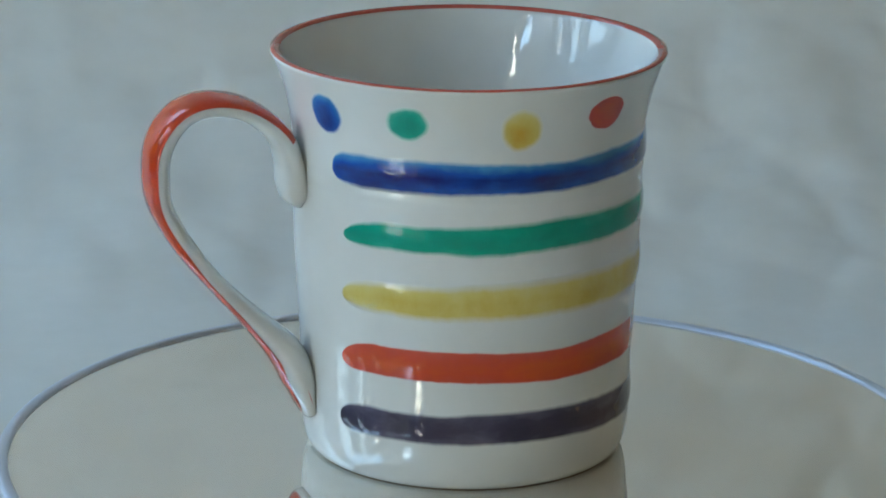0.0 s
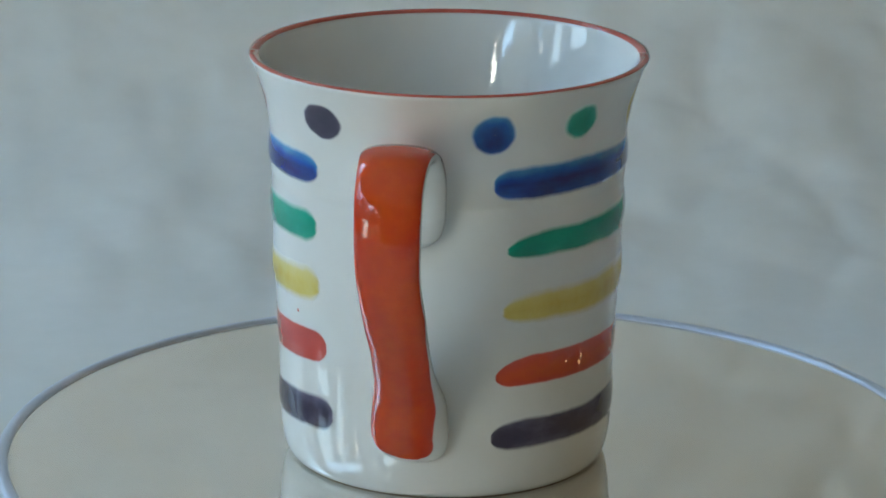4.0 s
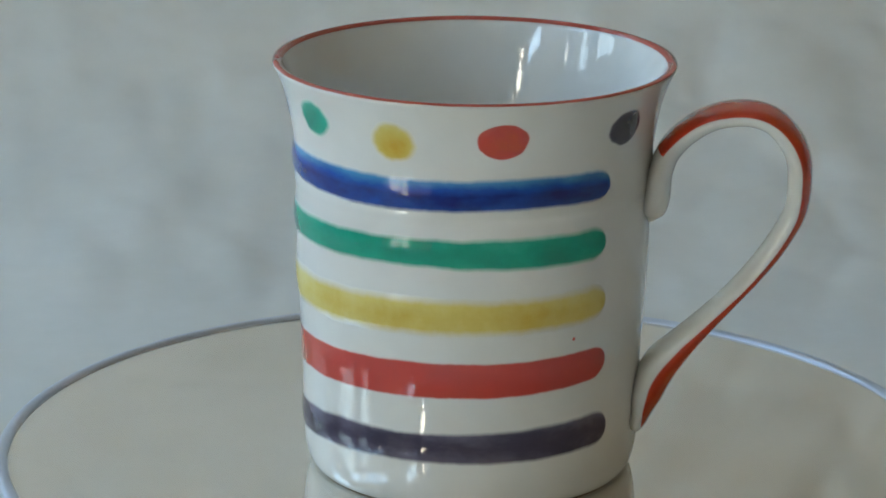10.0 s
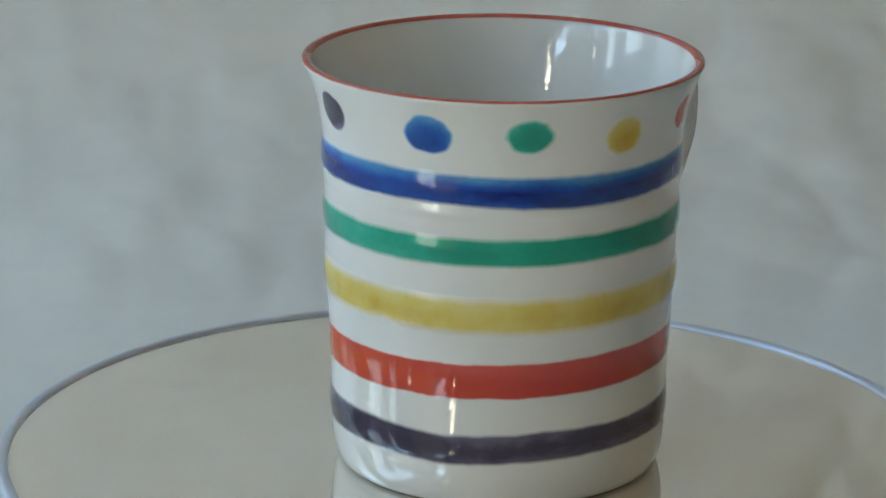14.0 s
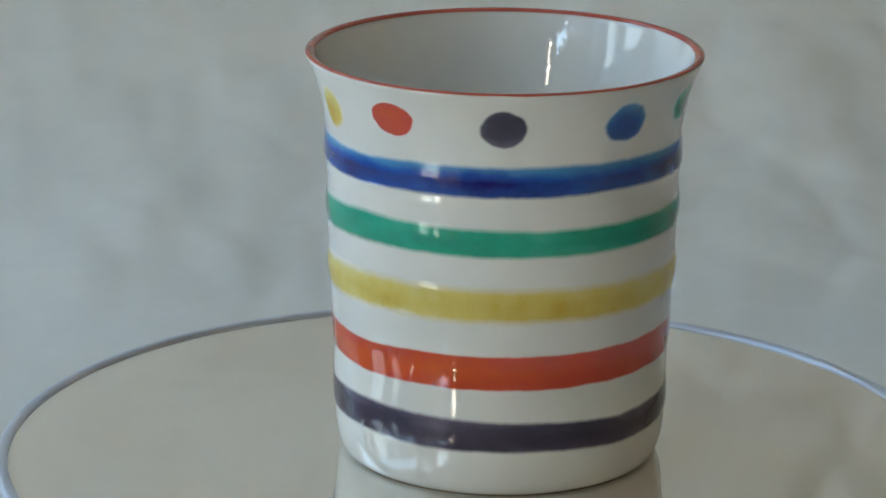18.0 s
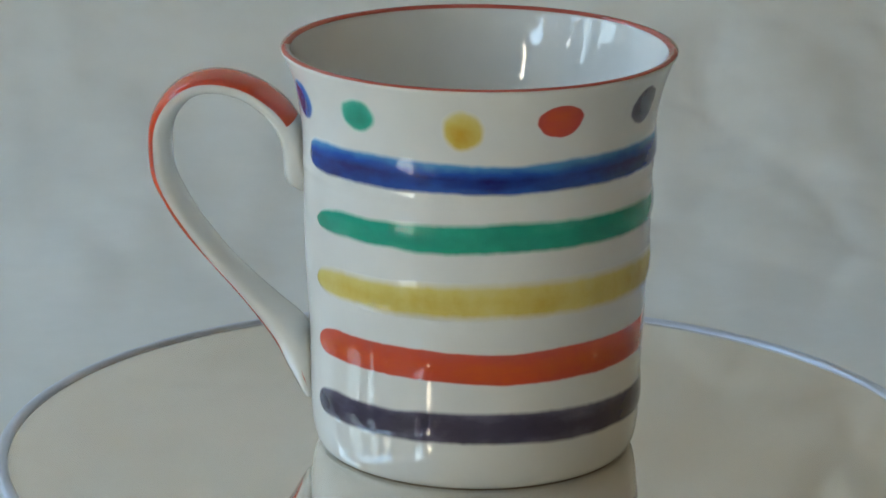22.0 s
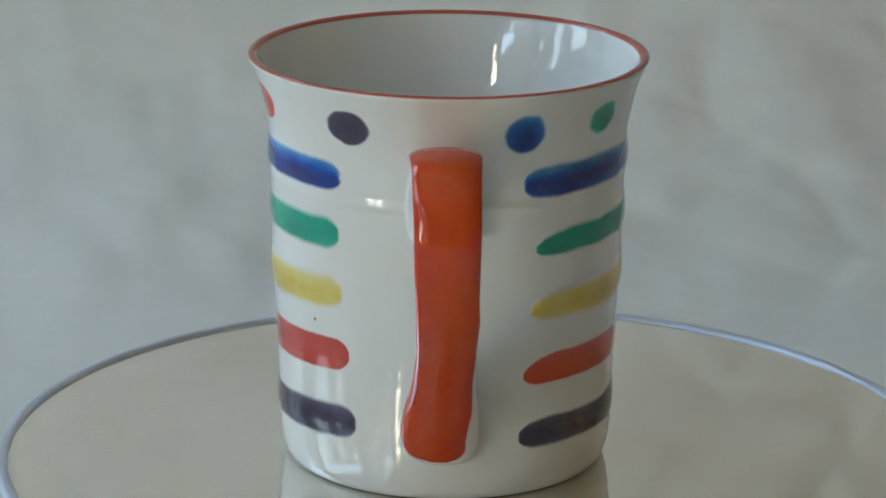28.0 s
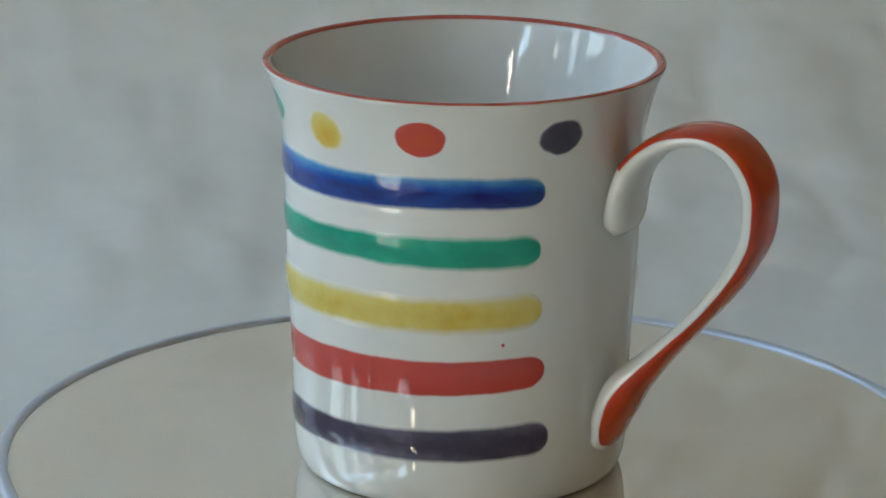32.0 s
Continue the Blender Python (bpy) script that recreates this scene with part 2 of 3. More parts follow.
def build_body():
    lip = [(r / 1000, z / 1000) for r, z in LIP]
    inner = [(r / 1000, z / 1000) for r, z in spline([LIP[-1]] + INNER, 4)][1:]
    foot = [(0.0001, 0.0022), (0.0290, 0.0020), (0.0305, 0.0006), (0.0312, 0.0002), (0.0325, 0.00015)]
    return part("body", lathe(foot + OUTER + lip + inner, 192), GLAZE, mug, "glossy white porcelain body with a flared lip")


def build_rim():
    """The painted line that runs over the lip."""
    line = [(42.44, 88.42)] + LIP[1:-1] + [(40.45, 88.1)]
    pts = []
    for p, q in zip(line, line[1:]):
        pts += [(np.array(p) * (1 - f) + np.array(q) * f) / 1000 for f in (0, 0.5)]
    pts.append(np.array(line[-1]) / 1000)
    n = 192
    rows, uvs = [], []
    for i, (r, z) in enumerate(pts):
        v = i / (len(pts) - 1)
        off = 0.00010
        d = np.array([r - 0.0413, z - 0.0876])
        d = d / np.linalg.norm(d) * off
        rows.append([((r + d[0]) * math.cos(2 * math.pi * k / n), (r + d[0]) * math.sin(2 * math.pi * k / n), z + d[1]
                      + (0.00018 * noise.noise((k * 0.25, 3.1, 0)) if i == 0 else 0)) for k in range(n)])
        uvs.append([(1.0, v)] * n)
    part("rim_line", grid(rows, closed_v=True, uvs=uvs), RIM_RED, mug, "thin red painted line along the lip")


def build_stripe(name, mat, label, start, end, top, low, seed, relief=0.00042, crest=0.1, tip=0.0, soft=0.3):
    """A brushed band from start to end degrees; top and low: (degrees, mm) lines of its edges;
    tip: how far the brush set down low at the start."""
    nv = 18
    start, end, grow = start - soft * 1.2, end + soft * 1.2, 0.975 / (1 - soft / 2)
    ta, tz = zip(*top)
    la, lz = zip(*low)
    rows, uvs = [], []
    cap = 7.0
    ends = [cap * (1 - math.cos(math.pi / 2 * k / 12)) for k in range(12)]
    n = 240
    degs = [start + e for e in ends] + [start + cap + (end - start - 2 * cap) * k / n for k in range(n + 1)] + [end - e for e in reversed(ends)]
    for deg in degs:
        hi = np.interp(deg, ta, tz) / 1000 + 0.00022 * noise.noise((deg * 0.11, seed, 0)) + 0.00010 * noise.noise((deg * 0.5, seed, 4))
        lo = np.interp(deg, la, lz) / 1000 + 0.00022 * noise.noise((deg * 0.11, seed, 9)) + 0.00010 * noise.noise((deg * 0.5, seed, 14))
        hi -= (hi - lo) * tip * max(0.0, 1 - (deg - start) / (cap * 2.2)) ** 1.6
        mid, half = (hi + lo) / 2, (hi - lo) / 2
        d0, d1 = (deg - start) / cap, (end - deg) / cap
        d = max(0.0, min(d0, d1, 1.0))
        taper = math.sqrt(max(0.0, 1 - (1 - d) ** 2.1))
        half = half * grow * max(taper, 0.03)
        fade_in = min(1.0, min(deg - start, end - deg) * 0.00065 / 0.0014)
        row, uvr = [], []
        for j in range(nv + 1):
            v = 2 * j / nv - 1
            q = (v - crest) / (1 - crest if v > crest else 1 + crest)
            rise = relief * (1 - abs(q) ** 1.9) * min(1.0, 0.15 + taper)
            row.append(on_wall(deg, mid - half * v, 0.00002 + rise))
            uvr.append((fade_in, j / nv))
        rows.append(row)
        uvs.append(uvr)
    return part(name, grid(rows, uvs=uvs), mat, mug, label)


def build_dot(name, mat, label, deg, width, z0, z1, seed):
    """A brushed dot: its angle and width in degrees, its lower and upper edge in mm."""
    nr, na = 9, 40
    zc, hz = (z0 + z1) / 2000, (z1 - z0) / 2000
    rows, uvs = [], []
    for i in range(nr + 1):
        q = max(0.004, i / nr)
        row, uvr = [], []
        for k in range(na):
            a = 2 * math.pi * k / na
            wob = 1.14 + 0.10 * noise.noise((math.cos(a) * 1.2, math.sin(a) * 1.2, seed)) + 0.05 * noise.noise((math.cos(a) * 3, math.sin(a) * 3, seed + 7))
            row.append(on_wall(deg + math.cos(a) * q * wob * width / 2, zc + math.sin(a) * q * wob * hz, 0.00002 + 0.00012 * (1 - q ** 3)))
            uvr.append((1.5 - 0.5 * math.sin(a) * q, 0.5 + 0.5 * q * q))
        rows.append(row)
        uvs.append(uvr)
    return part(name, grid(rows, closed_v=True, uvs=uvs), mat, mug, label)


HANDLE_AT = 130.2
# the handle's middle line: distance from the axis, height, width, thickness, sideways offset, in millimetres
HANDLE = [(36.9, 56.9, 4.2, 2.0, -1.0), (37.7, 57.3, 8.8, 3.8, -1.0), (38.2, 58.5, 12.0, 6.0, -1.1), (38.9, 60.6, 14.1, 6.2, -1.1), (39.3, 63.2, 14.9, 5.8, -1.1),
          (39.9, 66.5, 15.1, 5.3, -1.0), (41.5, 70.9, 15.1, 5.2, -0.7), (45.2, 75.1, 15.0, 4.9, -0.6), (50.6, 78.4, 14.8, 4.5, -0.5), (57.0, 79.6, 14.5, 4.3, -0.4),
          (62.4, 78.4, 13.9, 4.5, -0.2), (66.2, 75.0, 13.6, 4.9, -0.1), (68.4, 70.6, 13.4, 5.1, 0.1), (68.9, 65.2, 13.2, 5.1, 0.1), (68.3, 59.3, 12.9, 4.9, 0.1),
          (65.9, 54.0, 12.7, 4.7, 0.2), (62.9, 49.1, 12.7, 4.5, 0.3), (59.3, 44.3, 12.5, 4.2, 0.2), (55.0, 39.2, 12.2, 4.1, 0.1), (50.1, 33.95, 12.4, 4.7, -0.2),
          (45.2, 28.7, 13.0, 6.0, -0.4), (40.55, 23.3, 14.2, 7.6, -0.7), (38.2, 17.7, 14.6, 6.8, -1.0), (37.3, 14.2, 14.3, 4.8, -1.0), (36.5, 11.6, 12.8, 3.8, -0.9),
          (36.2, 10.0, 9.8, 2.6, -0.5), (35.8, 9.2, 5.2, 1.4, -0.5)]


def handle_rings(n=64):
    line = [p / 1000 for p in spline(HANDLE, 7)]
    ca, sa = math.cos(radians(HANDLE_AT)), math.sin(radians(HANDLE_AT))
    rings = []
    for i, (r, z, w, t, side) in enumerate(line):
        a, b = line[max(0, i - 1)], line[min(len(line) - 1, i + 1)]
        d = np.array([b[0] - a[0], b[1] - a[1]])
        d /= np.linalg.norm(d)
        nrm = np.array([-d[1], d[0]])      # points to the outer side of the loop
        ring = []
        for k in range(n):
            q = 2 * math.pi * k / n
            cx, sx = math.cos(q), math.sin(q)
            lean_in = 0.22 * min(1.0, max(0.0, (i / len(line) - 0.74) / 0.10)) + 0.03 * min(1.0, max(0.0, (0.24 - i / len(line)) / 0.08))
            flare = 1 + lean_in * (1 - cx) / 2    # wider where it meets the wall
            x = side + math.copysign(abs(sx) ** 0.84, sx) * w / 2 * flare    # across
            y = math.copysign(abs(cx) ** 0.80, cx) * t / 2           # outwards
            rr, zz = r + nrm[0] * y, z + nrm[1] * y
            ring.append((ca * rr - sa * x, sa * rr + ca * x, zz))
        rings.append(ring)
    return rings


def build_handle():
    rings = handle_rings()
    bm = grid(rings, closed_v=True)
    bmesh.ops.holes_fill(bm, edges=[e for e in bm.edges if e.is_boundary])
    bmesh.ops.recalc_face_normals(bm, faces=bm.faces)
    handle = part("handle", smooth(bm), GLAZE, mug, "white porcelain strap handle, red on its outer face")
    # the red coat on the outer face
    n = len(rings[0])
    half = 13.9
    first, last = 42, len(rings) - 9
    rows, uvs = [], []
    for i in range(first, last + 1):
        ring = rings[i]
        c = np.mean(np.array(ring), axis=0)
        e = min(i - first, last - i)
        reach = half * max(0.10, 1 - (1 - min(1.0, e / 13)) ** 2) ** 0.5 if last - i < first * 2 and i > first + 20 else half
        drift = (1.2 + 2.6 * min(1.0, (last - i) / 16)) * min(1.0, max(0.0, (i - len(rings) * 0.62) / (len(rings) * 0.2)))
        reach *= 1 - 0.29 * min(1.0, max(0.0, (i - len(rings) * 0.76) / (len(rings) * 0.16)))
        row, uvr = [], []
        for j in range(21):
            s = -drift + (j / 10 - 1) * (reach + 0.5 * noise.noise((i * 0.12, 2.0 if j > 10 else 7.0, 1.0)))
            k0 = math.floor(s)
            f = s - k0
            p = np.array(ring[k0 % n]) * (1 - f) + np.array(ring[(k0 + 1) % n]) * f
            o = p - c
            row.append(tuple(p + o / np.linalg.norm(o) * 0.00010))
            uvr.append((1.0, j / 20))
        rows.append(row)
        uvs.append(uvr)
    # a small stray brush mark on the side near the lower end
    at = len(rings) - 27
    mark = []
    for i in range(at, at + 9):
        c = np.mean(np.array(rings[i]), axis=0)
        row = []
        for j in (-1, 0, 1):
            s = 16.3 + (i - at) * 0.16 + j * 0.25 * (1 - abs(i - at - 4) / 5)
            k0 = math.floor(s)
            p = np.array(rings[i][k0 % n]) * (1 - s + k0) + np.array(rings[i][(k0 + 1) % n]) * (s - k0)
            row.append(tuple(p + (p - c) / np.linalg.norm(p - c) * 0.00005))
        mark.append(row)
    part("brush_mark", grid(mark, uvs=[[(1, 0.3), (1, 0.5), (1, 0.7)]] * 9), RED, handle, "tiny red brush mark")
    part("handle_paint", grid(rows, uvs=uvs), HANDLE_RED, handle, "orange-red brushed enamel coat with thin white edges")


build_body()
part("foot_ring", lathe([(0.0310, 0.0006), (0.0310, 0.0002), (0.0313, 0.0), (0.0331, 0.0), (0.0333, 0.0001), (0.0333, 0.0003)], 128), BISQUE, mug, "thin unglazed brown foot ring")
build_rim()
build_handle()
# edges of the bands: (degrees, millimetres)
build_stripe("blue_stripe", BLUE, "deep cobalt blue brushed stripe", 154.4, 455.0,
             [(154, 72.2), (193, 72.7), (204, 72.5), (235, 71.8), (253, 72.6), (299, 72.7), (322, 72.5), (361, 72.1), (385, 71.8), (425, 72.5), (455, 72.2)],
             [(154, 65.6), (193, 65.7), (204, 65.8), (235, 65.8), (253, 66.1), (299, 66.0), (322, 66.3), (361, 65.3), (385, 65.3), (425, 66.0), (455, 65.9)], 1.0, 0.00055, 0.65, 0.0, 0.26)
build_stripe("green_stripe", GREEN, "emerald green brushed stripe", 159.2, 454.0,
             [(159, 58.4), (193, 58.6), (204, 58.8), (235, 59.7), (253, 59.5), (299, 59.0), (323, 59.0), (361, 59.1), (385, 59.4), (425, 59.8), (454, 60.0)],
             [(159, 53.0), (193, 53.0), (204, 52.6), (235, 53.3), (253, 53.3), (299, 53.2), (323, 53.2), (361, 53.3), (385, 53.7), (425, 53.2), (454, 53.4)], 2.0, 0.00042, 0.1, 0.4, 0.32)
build_stripe("yellow_stripe", YELLOW, "pale ochre yellow brushed stripe", 158.2, 454.8,
             [(158, 45.0), (193, 45.3), (204, 45.8), (235, 46.4), (253, 46.4), (299, 46.2), (324, 46.0), (361, 46.0), (385, 46.5), (425, 46.5), (454, 47.4)],
             [(158, 39.4), (193, 38.7), (204, 38.9), (235, 39.2), (253, 39.2), (299, 39.3), (324, 39.0), (361, 39.0), (385, 39.4), (425, 39.8), (454, 40.6)], 3.0, 0.00042, 0.1, 0.25, 0.42)
build_stripe("red_stripe", RED_STRIPE, "orange-red brushed stripe with crisp edges", 156.4, 457.0,
             [(156, 31.6), (193, 31.6), (205, 31.6), (233, 30.9), (253, 31.7), (300, 31.8), (326, 31.9), (361, 32.4), (385, 33.0), (425, 33.3), (457, 34.2)],
             [(156, 24.9), (193, 24.7), (205, 24.7), (233, 24.0), (253, 24.1), (300, 24.1), (326, 24.2), (361, 24.7), (385, 25.1), (425, 25.7), (457, 27.0)], 4.0, 0.00014, 0.1, 0.3, 0.13)
build_stripe("violet_stripe", PURPLE, "dark violet brushed stripe", 155.2, 459.2,
             [(155, 17.6), (194, 17.2), (205, 17.8), (232, 18.0), (253, 17.7), (300, 16.9), (328, 16.0), (362, 17.3), (386, 17.2), (425, 18.3), (459, 19.6)],
             [(155, 11.0), (194, 10.9), (205, 11.0), (232, 11.0), (253, 10.4), (300, 10.4), (328, 9.6), (362, 10.7), (386, 11.1), (425, 11.2), (459, 12.2)], 5.0, 0.00026, 0.3, 0.15, 0.24)
DOTS = [("blue_dot", BLUE_DOT, "cobalt blue dot", 153.7, 12.6, 76.0, 83.8), ("green_dot", GREEN_DOT, "emerald green dot", 183.6, 12.4, 77.2, 84.1),
        ("yellow_dot", YELLOW_DOT, "ochre yellow dot", 218.1, 11.8, 75.2, 84.1), ("red_dot", RED, "brick red dot", 247.8, 13.4, 77.9, 84.5),
        ("violet_dot", PURPLE, "dark violet dot", 283.0, 12.8, 77.2, 84.7), ("blue_dot", BLUE_DOT, "cobalt blue dot", 322.3, 14.5, 76.7, 84.6),
        ("green_dot", GREEN_DOT, "emerald green dot", 352.6, 14.0, 77.5, 84.6), ("yellow_dot", YELLOW_DOT, "ochre yellow dot", 23.6, 13.2, 75.5, 83.6),
        ("red_dot", RED, "brick red dot", 56.5, 13.6, 77.1, 84.2), ("violet_dot", PURPLE, "dark violet dot", 99.2, 13.5, 76.7, 83.8)]
for i, (name, mat, label, deg, width, z0, z1) in enumerate(DOTS):
    build_dot(name, mat, label, deg, width, z0, z1, i * 3.7)
build_dot("paint_speck", RED, "tiny red paint speck", 82.5, 1.0, 36.5, 37.2, 50.0)

# ---- the turning mirror and what it stands on ----
TABLE_Z = -0.030
PLATE_R = 0.1044


def build_disc():
    disc = tagged(new("mirror_disc"), "round silver mirror plate with a pale metal rim", "turntable")
    part("mirror", lathe([(0.0001, 0.0), (0.050, 0.0), (0.1014, 0.0)], 200), MIRROR, disc, "flat silver mirror")
    bead = [(0.1014 + 0.0015 * (1 - math.cos(q)), 0.0009 * math.sin(q)) for q in [math.pi * k / 14 for k in range(15)]]
    part("rim", lathe(bead + [(PLATE_R, -0.0005), (PLATE_R, -0.0042), (0.1038, -0.005), (0.0001, -0.005)], 200), BEVEL, disc, "polished pale rounded rim")
    return disc


disc = build_disc()
base = tagged(new("turntable_base"), "low round black plastic turntable base under a mirror", "turntable")
part("foot", lathe([(0.0001, TABLE_Z), (0.072, TABLE_Z), (0.0735, TABLE_Z + 0.002), (0.070, -0.010), (0.066, -0.0085), (0.0001, -0.0085)], 96), BLACK, base)
part("spindle", lathe([(0.0001, -0.0085), (0.020, -0.0085), (0.020, -0.005), (0.0001, -0.005)], 48), BLACK, base)


def crumple(x, s):
    """Height of the sheet's creases: tilted facets between soft ridges."""
    wx = x + 0.035 * noise.noise((x * 5, s * 5, 3.0))
    ws = s + 0.035 * noise.noise((x * 5, s * 5, 8.0))
    h = 0.0
    for scale, size, seed in ((9.0, 0.0046, 1.3), (17.0, 0.0048, 6.2), (32.0, 0.0034, 9.9), (64.0, 0.0014, 4.1)):
        d, _ = noise.voronoi(((0.8 * wx + 0.6 * ws) * scale, (0.8 * ws - 0.6 * wx) * scale * 0.85, seed))
        h += size * (d[1] - d[0])
    return h + 0.004 * noise.noise((x * 3, s * 3, 5.0))


def build_paper():
    """A sheet of paper that lies on the table and sweeps up the wall behind."""
    prof = [(-0.38, 0.0), (-0.2, 0.0), (0.0, 0.0), (0.16, 0.0), (0.27, 0.006), (0.37, 0.034), (0.46, 0.095), (0.52, 0.19), (0.545, 0.30), (0.555, 0.50), (0.56, 0.80)]
    line = spline(prof, 38)
    nx = 430
    rows = []
    s = 0.0
    for i, (y, z) in enumerate(line):
        a, b = line[max(0, i - 1)], line[min(len(line) - 1, i + 1)]
        ty, tz = b[0] - a[0], b[1] - a[1]
        ln = math.hypot(ty, tz)
        ny, nz = -tz / ln, ty / ln
        s += ln / 2 * (0.36 + 0.64 * tz / ln)      # folds run long where the sheet lies flat
        row = []
        for k in range(nx + 1):
            x = -0.53 + 1.12 * k / nx
            calm = min(1.0, max(0.10, (math.hypot(x, y) - 0.10) / 0.16))
            side = 0.60 + 0.40 * min(1.0, max(0.0, (x + 0.10) / 0.22))
            up = 1.0 - 0.10 * min(1.0, max(0.0, (z - 0.03) / 0.10))
            bow = (0.3 * x * x - 0.07) * min(1.0, max(0.0, (z - 0.01) / 0.15))      # the hung sheet bows forward, added so its right side shades darker
            h = 0.0015 + max(0.0, crumple(x, s)) * calm * side * up
            row.append((x, y + bow + ny * h, TABLE_Z + z + nz * h))
        rows.append(row)
    tagged(part("backdrop_paper", grid(rows), PAPER), "creased light grey paper sheet swept up behind a mug", "backdrop", kind="structure")


build_paper()

# ---- the room ----
# Unseen shell, added to close the room; its tones set the warm fill.
X0, X1, Y0, Y1, Z0, Z1 = -1.75, 3.6, -4.2, 0.60, -0.78, 2.35
T = 0.18


def structure(name, bm, mat, label):
    return tagged(part(name, bm, mat), label, name.split("_")[0], kind="structure")


structure("floor", box((X0 - T, Y0 - T, Z0 - 0.1), (X1 + T, Y1 + T, Z0)), WOOD, "plain brown wooden floor")
structure("ceiling", box((X0 - T, Y0 - T, Z1), (X1 + T, Y1 + T, Z1 + 0.1)), CEIL, "plain beige ceiling")
structure("wall_south", box((X0, Y0 - T, Z0), (X1, Y0, Z1)), WALL, "plain tan wall")
structure("wall_east", box((X1, Y0 - T, Z0), (X1 + T, Y1 + T, Z1)), WALL, "plain tan wall")
# windows: along the wall from, to, sill, head
WEST = [(-3.92, -1.12, -0.70, 1.75), (-1.00, 0.34, 0.12, 1.45)]
NORTH = [(-1.58, -0.62, 0.05, 1.60)]


def wall_box(side, u0, u1, d0, d1, z0, z1):
    """Corners of a box on a wall: u runs along the wall, d outwards from its inner face."""
    if side == "west":
        return (X0 - d1, u0, z0), (X0 - d0, u1, z1)
    return (u0, Y1 + d0, z0), (u1, Y1 + d1, z1)


def build_open_wall(side, u0, u1, openings, label):
    bm = bmesh.new()
    us = [u0] + [v for w in openings for v in w[:2]] + [u1]
    for a, b in zip(us[::2], us[1::2]):
        add_box(bm, *wall_box(side, a, b, 0, T, Z0, Z1))
    for a, b, s, h in openings:
        add_box(bm, *wall_box(side, a, b, 0, T, Z0, s))
        add_box(bm, *wall_box(side, a, b, 0, T, h, Z1))
    structure("wall_" + side, bm, WALL, label)


def build_window(i, side, a, b, s, h, day):
    win = tagged(new("window_%d" % i), "tall white-framed window with daylight behind", "window", kind="structure")
    w = 0.05
    n = max(2, round((b - a) / 0.68))
    cuts = [a + w / 2 + (b - a - w) * k / n for k in range(n + 1)]
    for u0, u1, z0, z1 in ((a, a + w, s, h), (b - w, b, s, h), (a + w, b - w, s, s + w), (a + w, b - w, h - w, h)):
        part("window_frame", box(*wall_box(side, u0, u1, 0.07, 0.13, z0, z1), 0.006), FRAME, win)
    for c in cuts[1:-1]:
        part("mullion", box(*wall_box(side, c - w / 2, c + w / 2, 0.075, 0.125, s + w, h - w), 0.006), FRAME, win)
    part("window_sill", box(*wall_box(side, a - 0.04, b + 0.04, -0.08, 0.06, s - 0.03, s - 0.002), 0.008), FRAME, win)
    for p, q in zip(cuts, cuts[1:]):
        pane = part("pane", box(*wall_box(side, p + w / 2, q - w / 2, 0.097, 0.103, s + w, h - w)), PANE, win, "clear glass pane")
        pane.visible_shadow = False
    lo, hi = wall_box(side, a - 0.02, b + 0.02, T + 0.004, T + 0.004, s - 0.02, h + 0.02)
    bm = bmesh.new()
    corners = [(lo[0], lo[1], lo[2]), (hi[0], hi[1], lo[2]), (hi[0], hi[1], hi[2]), (lo[0], lo[1], hi[2])]
    bm.faces.new([bm.verts.new(c) for c in corners])
    tagged(part("backdrop_daylight", bm, day), "bright sky above dim trees outside a window", "sky", kind="structure")


build_open_wall("west", Y0 - T, Y1 + T, WEST, "tan wall with tall daylit windows")
build_open_wall("north", X0, X1, NORTH, "tan wall with one daylit window beside the backdrop")
build_window(1, "west", *WEST[0], DAYS[0])
build_window(2, "west", *WEST[1], DAYS[1])
build_window(3, "north", *NORTH[0], DAYS[2])

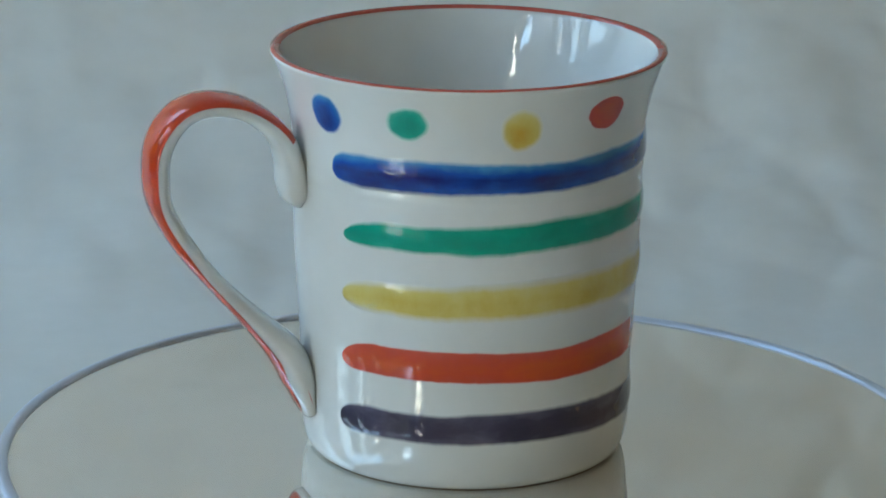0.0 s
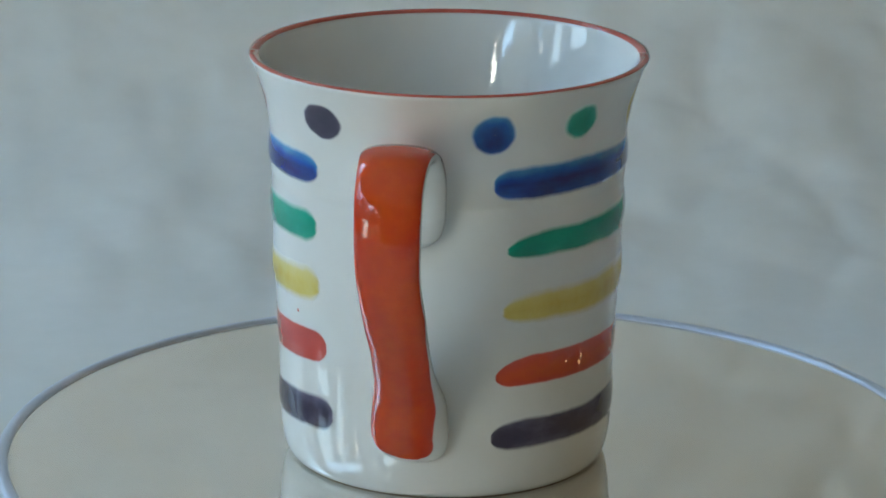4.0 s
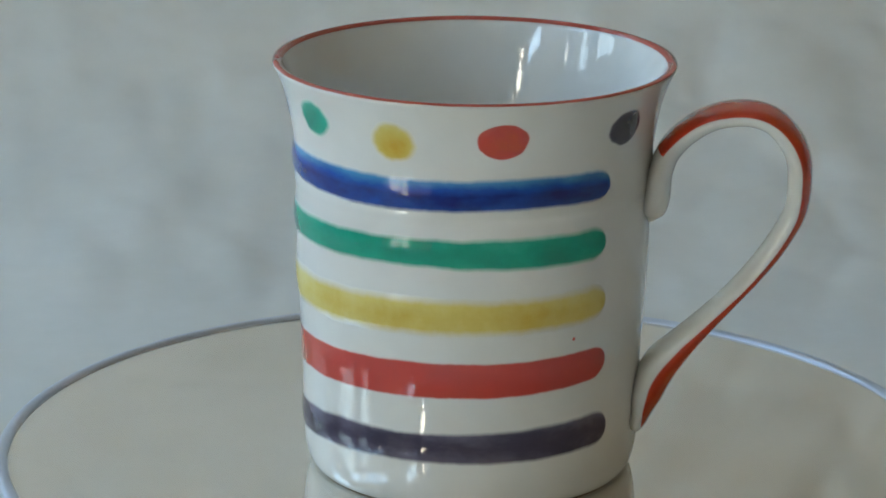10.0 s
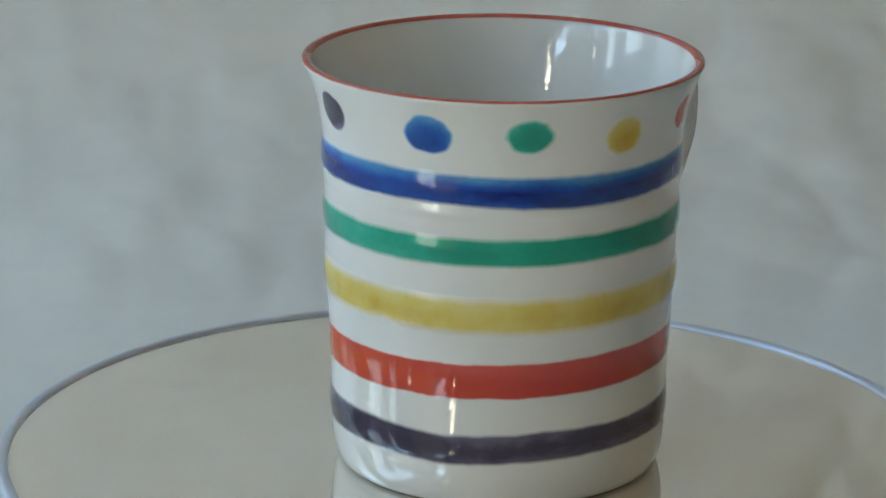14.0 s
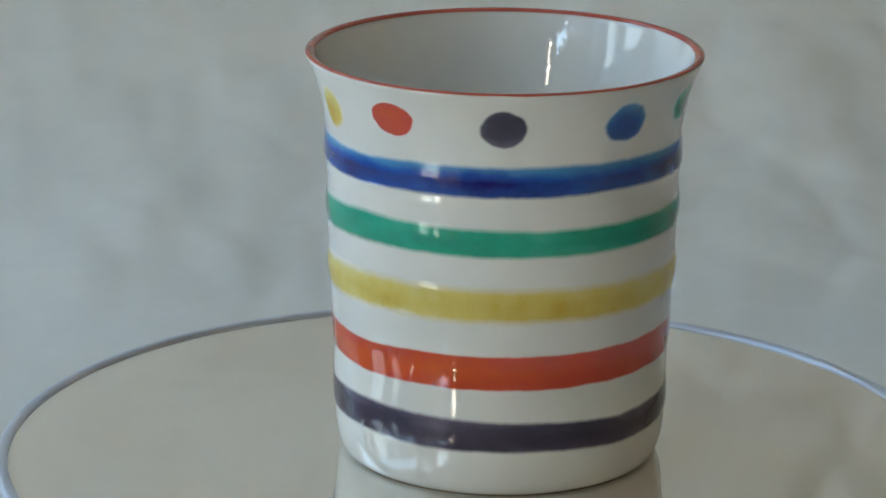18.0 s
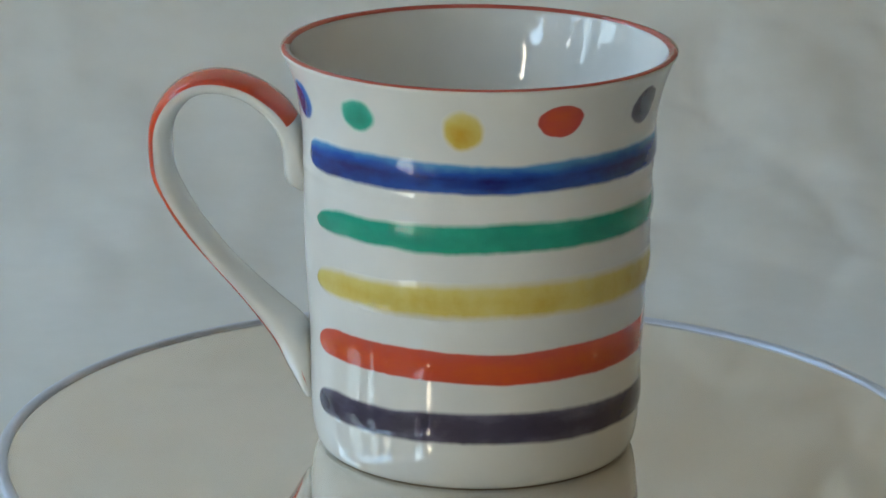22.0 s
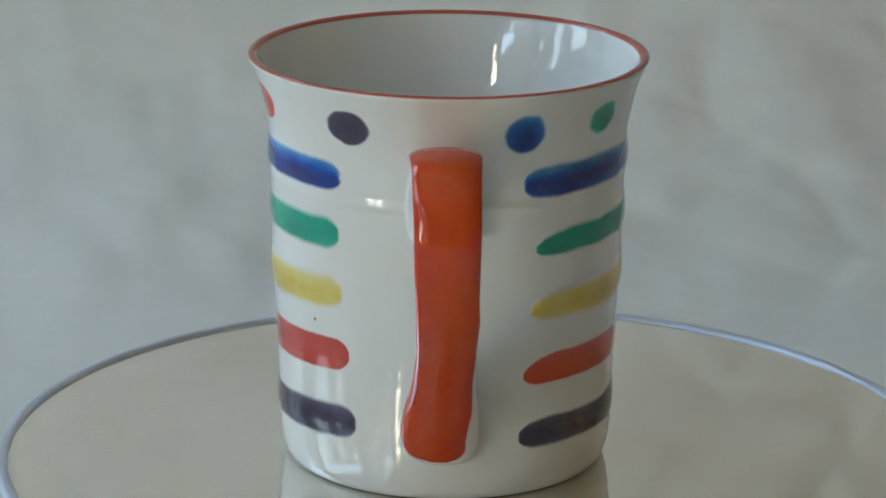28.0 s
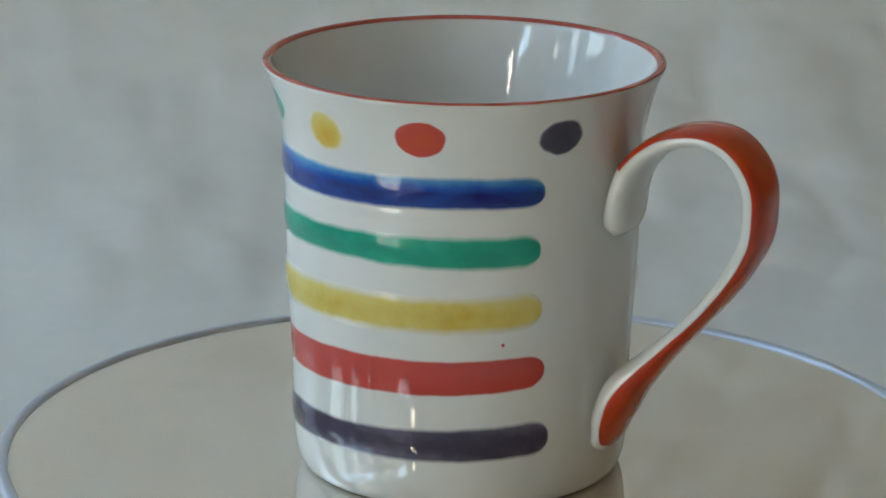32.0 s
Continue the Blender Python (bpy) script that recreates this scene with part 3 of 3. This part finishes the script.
# ---- the table ----
table = tagged(new("table"), "plain brown wooden table covered by paper", "table")
part("tabletop", box((-0.56, -0.40, TABLE_Z - 0.035), (0.62, 0.59, TABLE_Z - 0.001), 0.004), WOOD, table)
for x in (-0.50, 0.56):
    for y in (-0.34, 0.53):
        part("leg", box((x - 0.03, y - 0.03, Z0), (x + 0.03, y + 0.03, TABLE_Z - 0.035), 0.004), WOOD, table)

# ---- a hanging string of small warm bulbs ----


def build_lights(x, y, top, low, n, seed):
    s = tagged(new("string_light"), "hanging cable with small warm glowing bulbs", "string light", group="string lights")
    s.location = (x, y, 0)
    bm = bmesh.new()
    bmesh.ops.create_cone(bm, cap_ends=True, segments=8, radius1=0.0012, radius2=0.0012, depth=top - low, matrix=Matrix.Translation((0, 0, (top + low) / 2)))
    part("cable", bm, WIRE, s)
    rnd = random.Random(seed)
    for k in range(n):
        z = low + 0.078 * k + rnd.uniform(-0.012, 0.012)
        bm = bmesh.new()
        bmesh.ops.create_uvsphere(bm, u_segments=12, v_segments=8, radius=0.0075, matrix=Matrix.Translation((rnd.uniform(-0.012, 0.012), rnd.uniform(-0.012, 0.012), z)) @ Matrix.Diagonal((1, 1, 1.4, 1)))
        part("bulb", smooth(bm), BULB, s, "warm glowing bulb")


build_lights(1.85, 0.46, Z1, 0.30, 9, 1)
build_lights(1.92, 0.01, Z1, 0.26, 9, 2)
build_lights(1.92, -0.26, Z1, 0.34, 4, 3)

# ---- turning ----
TURN_TIMES = [0, 3, 6, 9, 11.5, 14, 17, 20, 23, 25.5, 28, 30, 32]
TURN_LEAD = [-0.35, 0.57, -0.52, -0.66, -0.49, 0.89, 0.9, 0.22, -0.49, 0.34, 0.57, -0.48, -0.5]


def turn(t):
    """Degrees turned at t seconds: one round in 23.37 s, with a slight unevenness."""
    lead = sum(np.interp(t + d, TURN_TIMES, TURN_LEAD) for d in (-0.8, -0.4, 0, 0.4, 0.8)) / 5
    return 68.714 + 15.4023 * t + lead


def motions():
    mug_rows, disc_rows = [], []
    for k in range(65):
        t = k * 0.5
        a = radians(turn(t))
        mug_rows.append((t, pose(0.00475 * math.cos(a) - 0.00413 * math.sin(a), 0.00475 * math.sin(a) + 0.00413 * math.cos(a), 0.00005, 0, 0, turn(t))))
        disc_rows.append((t, pose(0, 0, 0, 0, 0, turn(t))))
    walk(mug, mug_rows)
    walk(disc, disc_rows)


motions()
